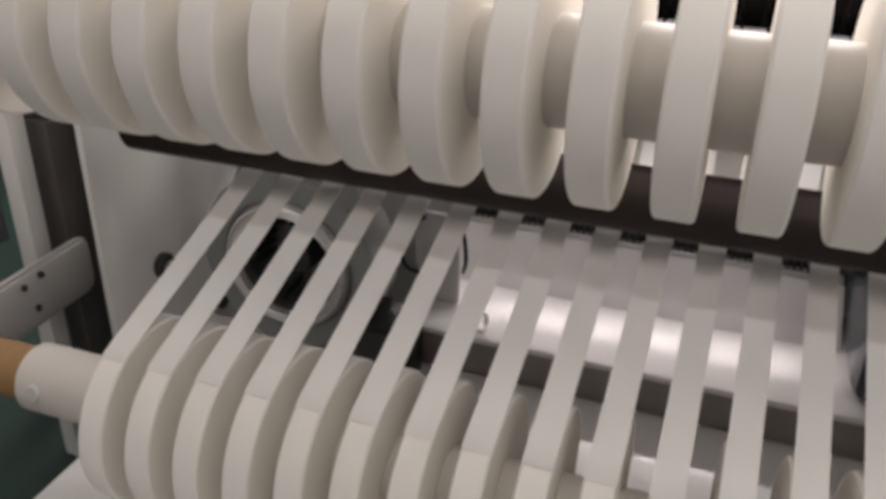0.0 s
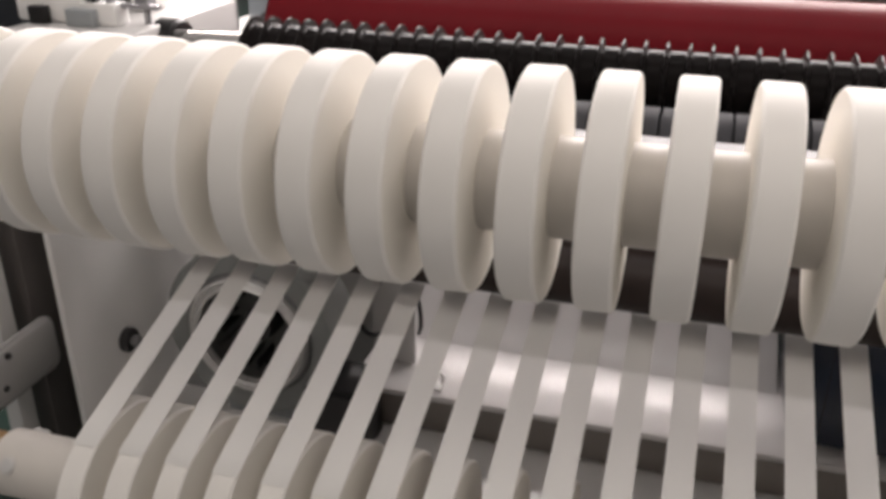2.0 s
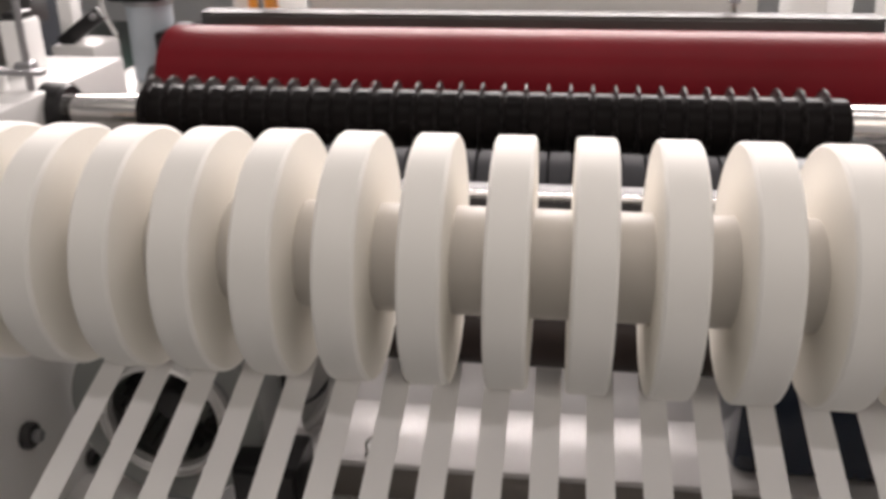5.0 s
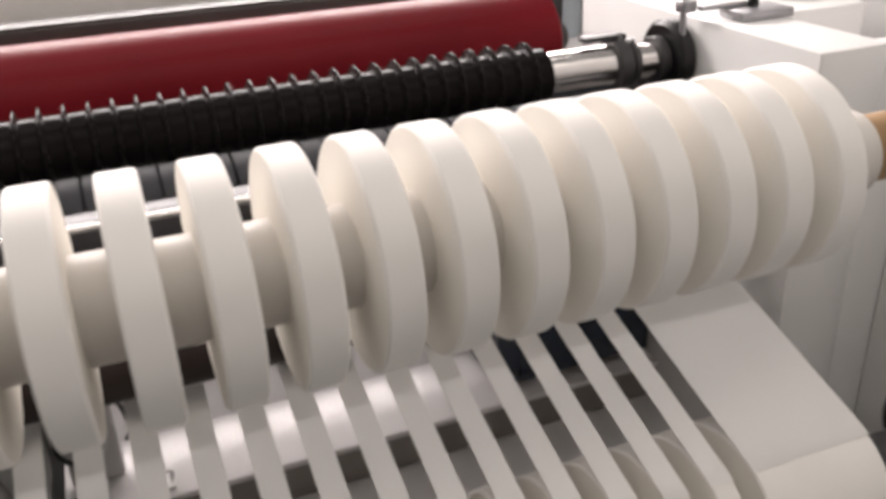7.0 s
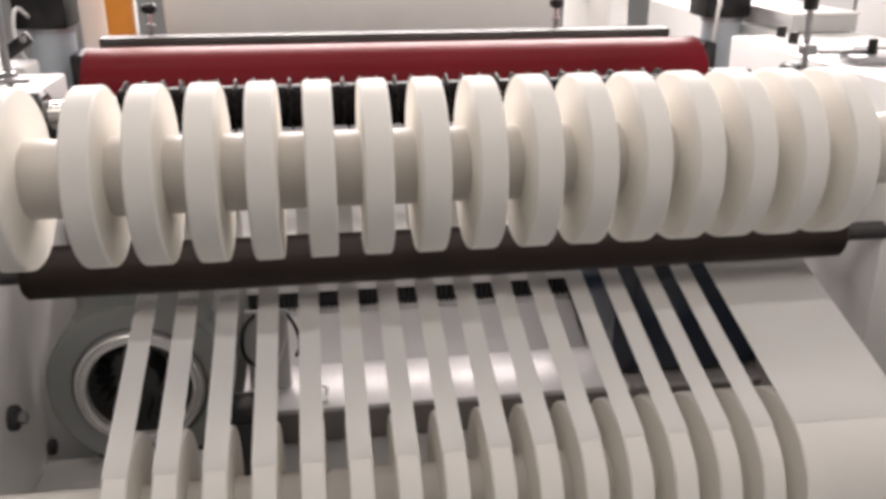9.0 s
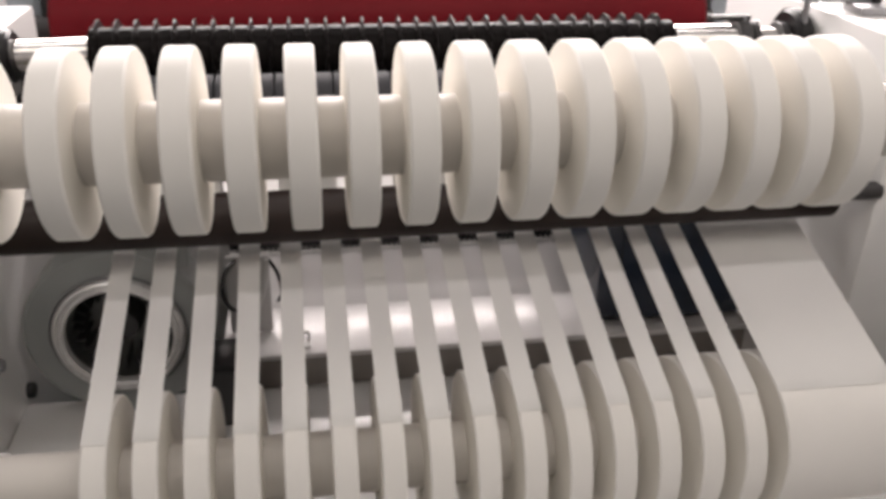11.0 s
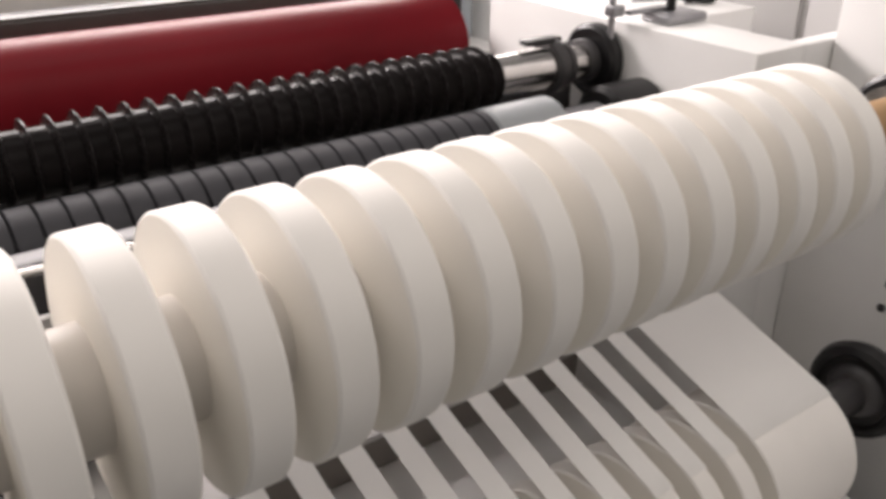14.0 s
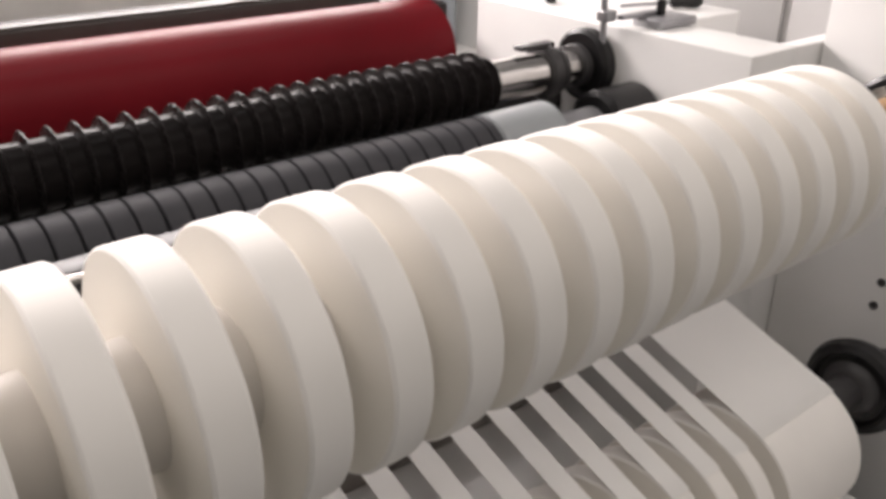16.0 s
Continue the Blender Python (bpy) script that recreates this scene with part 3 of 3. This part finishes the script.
part("handle", spin(bmesh.new(), [(0.028, 0), (0.03, 0.008), (0.04, 0.011), (0.055, 0.0095), (0.075, 0.0115), (0.09, 0.011), (0.098, 0.007), (0.098, 0)], 16), BLACK, driver)
for kx, ky in ((1.40, 0.93), (1.37, 0.82)):
    k_ = thing("clamp_screw", rod(bmesh.new(), (kx, ky, 1.019), (kx, ky, 1.044), 0.011, 16), BLACK, "black clamp screw on the bearing box", "screw", "screws on the bearing box")
top_cover = base("top_cover", pose(0, 0, 0), "white enamelled raised deck beside the adjusting rod", "cover")
part("shell", block(bmesh.new(), 1.452, 1.62, 0.98, 1.5, 1.0205, 1.060, 0.004), LIGHTGREY, top_cover)
part("lid", block(bmesh.new(), 1.450, 1.623, 0.978, 1.505, 1.0605, 1.067, 0.002), WHITE, top_cover)


def press_cylinder(x, label):
    """Blue-grey cylinder with a black motor cap beside the red roller."""
    ob = base("press_cylinder", pose(x, 1.22, 0), label, "cylinder", "press cylinders")
    m = pose(0, 0, 0, 0, -90, 0)
    part("barrel", spin(bmesh.new(), [(0.8605, 0), (0.8605, 0.046), (0.866, 0.050), (1.026, 0.050), (1.03, 0.046), (1.03, 0)], 40, m), BLUEGREY, ob)
    part("motor_cap", block(bmesh.new(), -0.07, 0.052, -0.06, 0.06, 1.0365, 1.12, 0.01), BLACK, ob, "black motor cap")
    part("flange", spin(bmesh.new(), [(1.026, 0.0), (1.026, 0.054), (1.036, 0.054), (1.036, 0)], 40, m), STEEL, ob)
    part("bearing_cheek", block(bmesh.new(), -0.095 if x > 0 else 0.058, -0.058 if x > 0 else 0.095, -0.12, 0.03, 0.70, 0.985, 0.008), BLACK, ob, "black bearing cheek")
    part("air_hose", tube(bmesh.new(), [(-0.03, -0.05, 1.06), (-0.05, -0.09, 1.10), (-0.06, -0.10, 1.03), (-0.05, -0.07, 0.97)], 0.005), WHITE, ob, "white air hose")
    return ob


side_cabinet = base("side_cabinet", pose(0, 0, 0), "pale grey enamelled cabinet beside the machine", "cabinet")
part("body", block(bmesh.new(), 1.80, 2.40, -0.2, 2.0, 0.0, 1.45, 0.008), LIGHTGREY, side_cabinet)
for dy in (-0.19, 0.545, 1.275):
    part("door", block(bmesh.new(), 1.788, 1.7995, dy, dy + 0.715, 0.06, 1.42, 0.003), LIGHTGREY, side_cabinet)


press_cylinder(1.385, "pale blue-grey press cylinder with black motor cap")
press_cylinder(-0.295, "pale blue-grey press cylinder with black motor cap")

clamp_arm = base("hold_down_clamp", pose(-0.32, 1.0, 0.985), "black slanting clamp arm on a pale block", "clamp")
part("block", block(bmesh.new(), -0.060, 0.030, -0.05, 0.06, -0.1248, 0.0, 0.006), LIGHTGREY, clamp_arm, "pale block")
part("upright", block(bmesh.new(), -0.050, -0.020, -0.02, 0.02, 0.0, 0.085, 0.004), WHITE, clamp_arm, "white upright")
part("arm", block(bmesh.new(), -0.055, 0.055, -0.036, -0.021, -0.014, 0.014, 0.004, pose(0, 0, 0.030, 0, -34, 0)), BLACK, clamp_arm, "black arm")
part("bolt", rod(bmesh.new(), (0.034, -0.044, 0.055), (0.034, -0.035, 0.055), 0.007, 6), STEEL, clamp_arm, "steel bolt")

left_post = base("adjuster_post", pose(-0.21, 0.60, 1.0), "steel upright adjusting rod clamped by a steel arm", "adjuster")
part("post", rod(bmesh.new(), (0, 0, -0.08), (0, 0.01, 0.30), 0.006, 16), STEEL, left_post)
part("clamp", block(bmesh.new(), -0.014, 0.013, -0.012, 0.014, 0.010, 0.030, 0.003), STEEL, left_post)
part("arm", block(bmesh.new(), -0.11, 0.04, -0.028, -0.012, 0.014, 0.022, 0.002), STEEL, left_post)
part("foot_plate", block(bmesh.new(), -0.12, -0.065, -0.06, 0.01, -0.0148, 0.014, 0.003), GREY, left_post)
part("knob", rod(bmesh.new(), (-0.08, -0.03, 0.014), (-0.08, -0.03, 0.045), 0.009, 16), BLACK, left_post, "black knob")
valve = base("air_valve", pose(-0.36, 0.60, 0.985), "white air valve block with a looped hose", "valve")
part("body", block(bmesh.new(), -0.085, 0.055, -0.04, 0.05, 0.0, 0.045, 0.008), WHITE, valve)
part("coil", block(bmesh.new(), -0.045, -0.012, -0.060, -0.0405, -0.001, 0.030, 0.003), BLACK, valve, "black coil")
part("hose", tube(bmesh.new(), [(-0.02, 0.0, 0.04), (-0.02, 0.0, 0.085), (0.03, 0.0, 0.11), (0.07, 0.0, 0.08), (0.09, 0.0, 0.02)], 0.0055), WHITE, valve, "white looped hose")
part("hose", tube(bmesh.new(), [(-0.045, 0.0, 0.04), (-0.035, 0.0, 0.07), (0.03, 0.0, 0.085), (0.07, 0.0, 0.05), (0.08, 0.0, 0.01)], 0.0045), BLACK, valve, "black looped hose")
left_cover = base("top_cover", pose(0, 0, 0), "white enamelled cover with a black cap", "cover")
part("shell", block(bmesh.new(), -0.305, -0.265, 0.69, 0.75, 0.9855, 1.075, 0.005), WHITE, left_cover)
part("cap", block(bmesh.new(), -0.300, -0.270, 0.695, 0.745, 1.0755, 1.088, 0.004), BLACK, left_cover, "black cap")

motor = base("valve_motor", pose(-0.37, 0.80, 0.985), "olive-brown motor housing behind the air valve", "motor")
part("housing", spin(bmesh.new(), [(0.0, 0), (0.0, 0.034), (0.05, 0.034), (0.055, 0.042), (0.17, 0.042), (0.176, 0.036), (0.176, 0)], 32, pose(0, 0, 0, 0, -90, 0)), OLIVE, motor)
part("terminal_box", block(bmesh.new(), 0.03, 0.075, -0.02, 0.03, 0.07, 0.115, 0.004), DARK, motor, "dark terminal box")
side_valve = base("shut_off_valve", pose(-0.29, 0.575, 0.985), "white shut-off valve with a black knob", "valve")
part("body", block(bmesh.new(), -0.022, 0.05, -0.02, 0.02, 0.0, 0.038, 0.005), WHITE, side_valve)
part("knob", rod(bmesh.new(), (-0.005, 0, 0.038), (-0.005, 0, 0.058), 0.011, 16), BLACK, side_valve, "black knob")
part("port", rod(bmesh.new(), (0.03, 0.0, 0.038), (0.03, 0.0, 0.052), 0.008, 16), STEEL, side_valve, "steel port")

# ---- behind the machine ----
parent_roll = base("parent_roll", pose(0.5, 2.45, 1.05), "large white parent paper roll on the unwind stand", "paper roll")
part("wound_paper", spin(bmesh.new(), [(-0.66, 0.05), (-0.66, 0.446), (-0.655, 0.45), (0.655, 0.45), (0.66, 0.446), (0.66, 0.05)], 96), PAPER, parent_roll)
part("shaft", spin(bmesh.new(), [(-0.95, 0), (-0.95, 0.05), (0.95, 0.05), (0.95, 0)], 40), STEEL, parent_roll, "grey steel shaft")
for sx, nm in ((-0.42, "l"), (1.42, "r")):
    stand = base("unwind_stand", pose(sx, 2.45, 0), "white unwind stand cheek carrying the parent roll", "stand")
    part("cheek", block(bmesh.new(), -0.04, 0.04, -0.3, 0.3, 0.0, 1.15, 0.01), WHITE, stand)
    part("foot", block(bmesh.new(), -0.08, 0.08, -0.4, 0.4, 0.0, 0.06, 0.008), GREY, stand)
guard = base("guard_post", pose(-0.285, 1.95, 0), "orange enamelled guard post behind the machine", "post")
part("post", block(bmesh.new(), -0.04, 0.04, -0.03, 0.03, 0, 1.7, 0.01), ORANGE, guard)
part("foot", block(bmesh.new(), -0.08, 0.08, -0.08, 0.08, 0, 0.012, 0.003), DARK, guard)
far_cabinet = base("control_cabinet", pose(-2.2, 2.6, 0), "dark slate control cabinet beyond the machine", "cabinet")
part("body", block(bmesh.new(), -0.8, 0.8, -0.3, 0.3, 0.0, 2.0, 0.01), SLATE, far_cabinet)
part("door", block(bmesh.new(), -0.78, -0.01, -0.312, -0.301, 0.05, 1.95, 0.004), SLATE, far_cabinet)
part("door", block(bmesh.new(), 0.01, 0.78, -0.312, -0.301, 0.05, 1.95, 0.004), SLATE, far_cabinet)


# ---- movement ----
def motions():
    """The lower shaft turns with its front going down, the upper one the other way, at one paper speed."""
    steps = [k * 0.125 for k in range(129)]
    for ob in [upper_shaft] + upper_rolls:
        x, y, z = ob.location
        walk(ob, [(t, pose(x, y, z, -544.0 * t)) for t in steps])
    for ob in [lower_shaft, wide_roll] + lower_rolls:
        x, y, z = ob.location
        walk(ob, [(t, pose(x, y, z, 480.0 * t)) for t in steps])


motions()
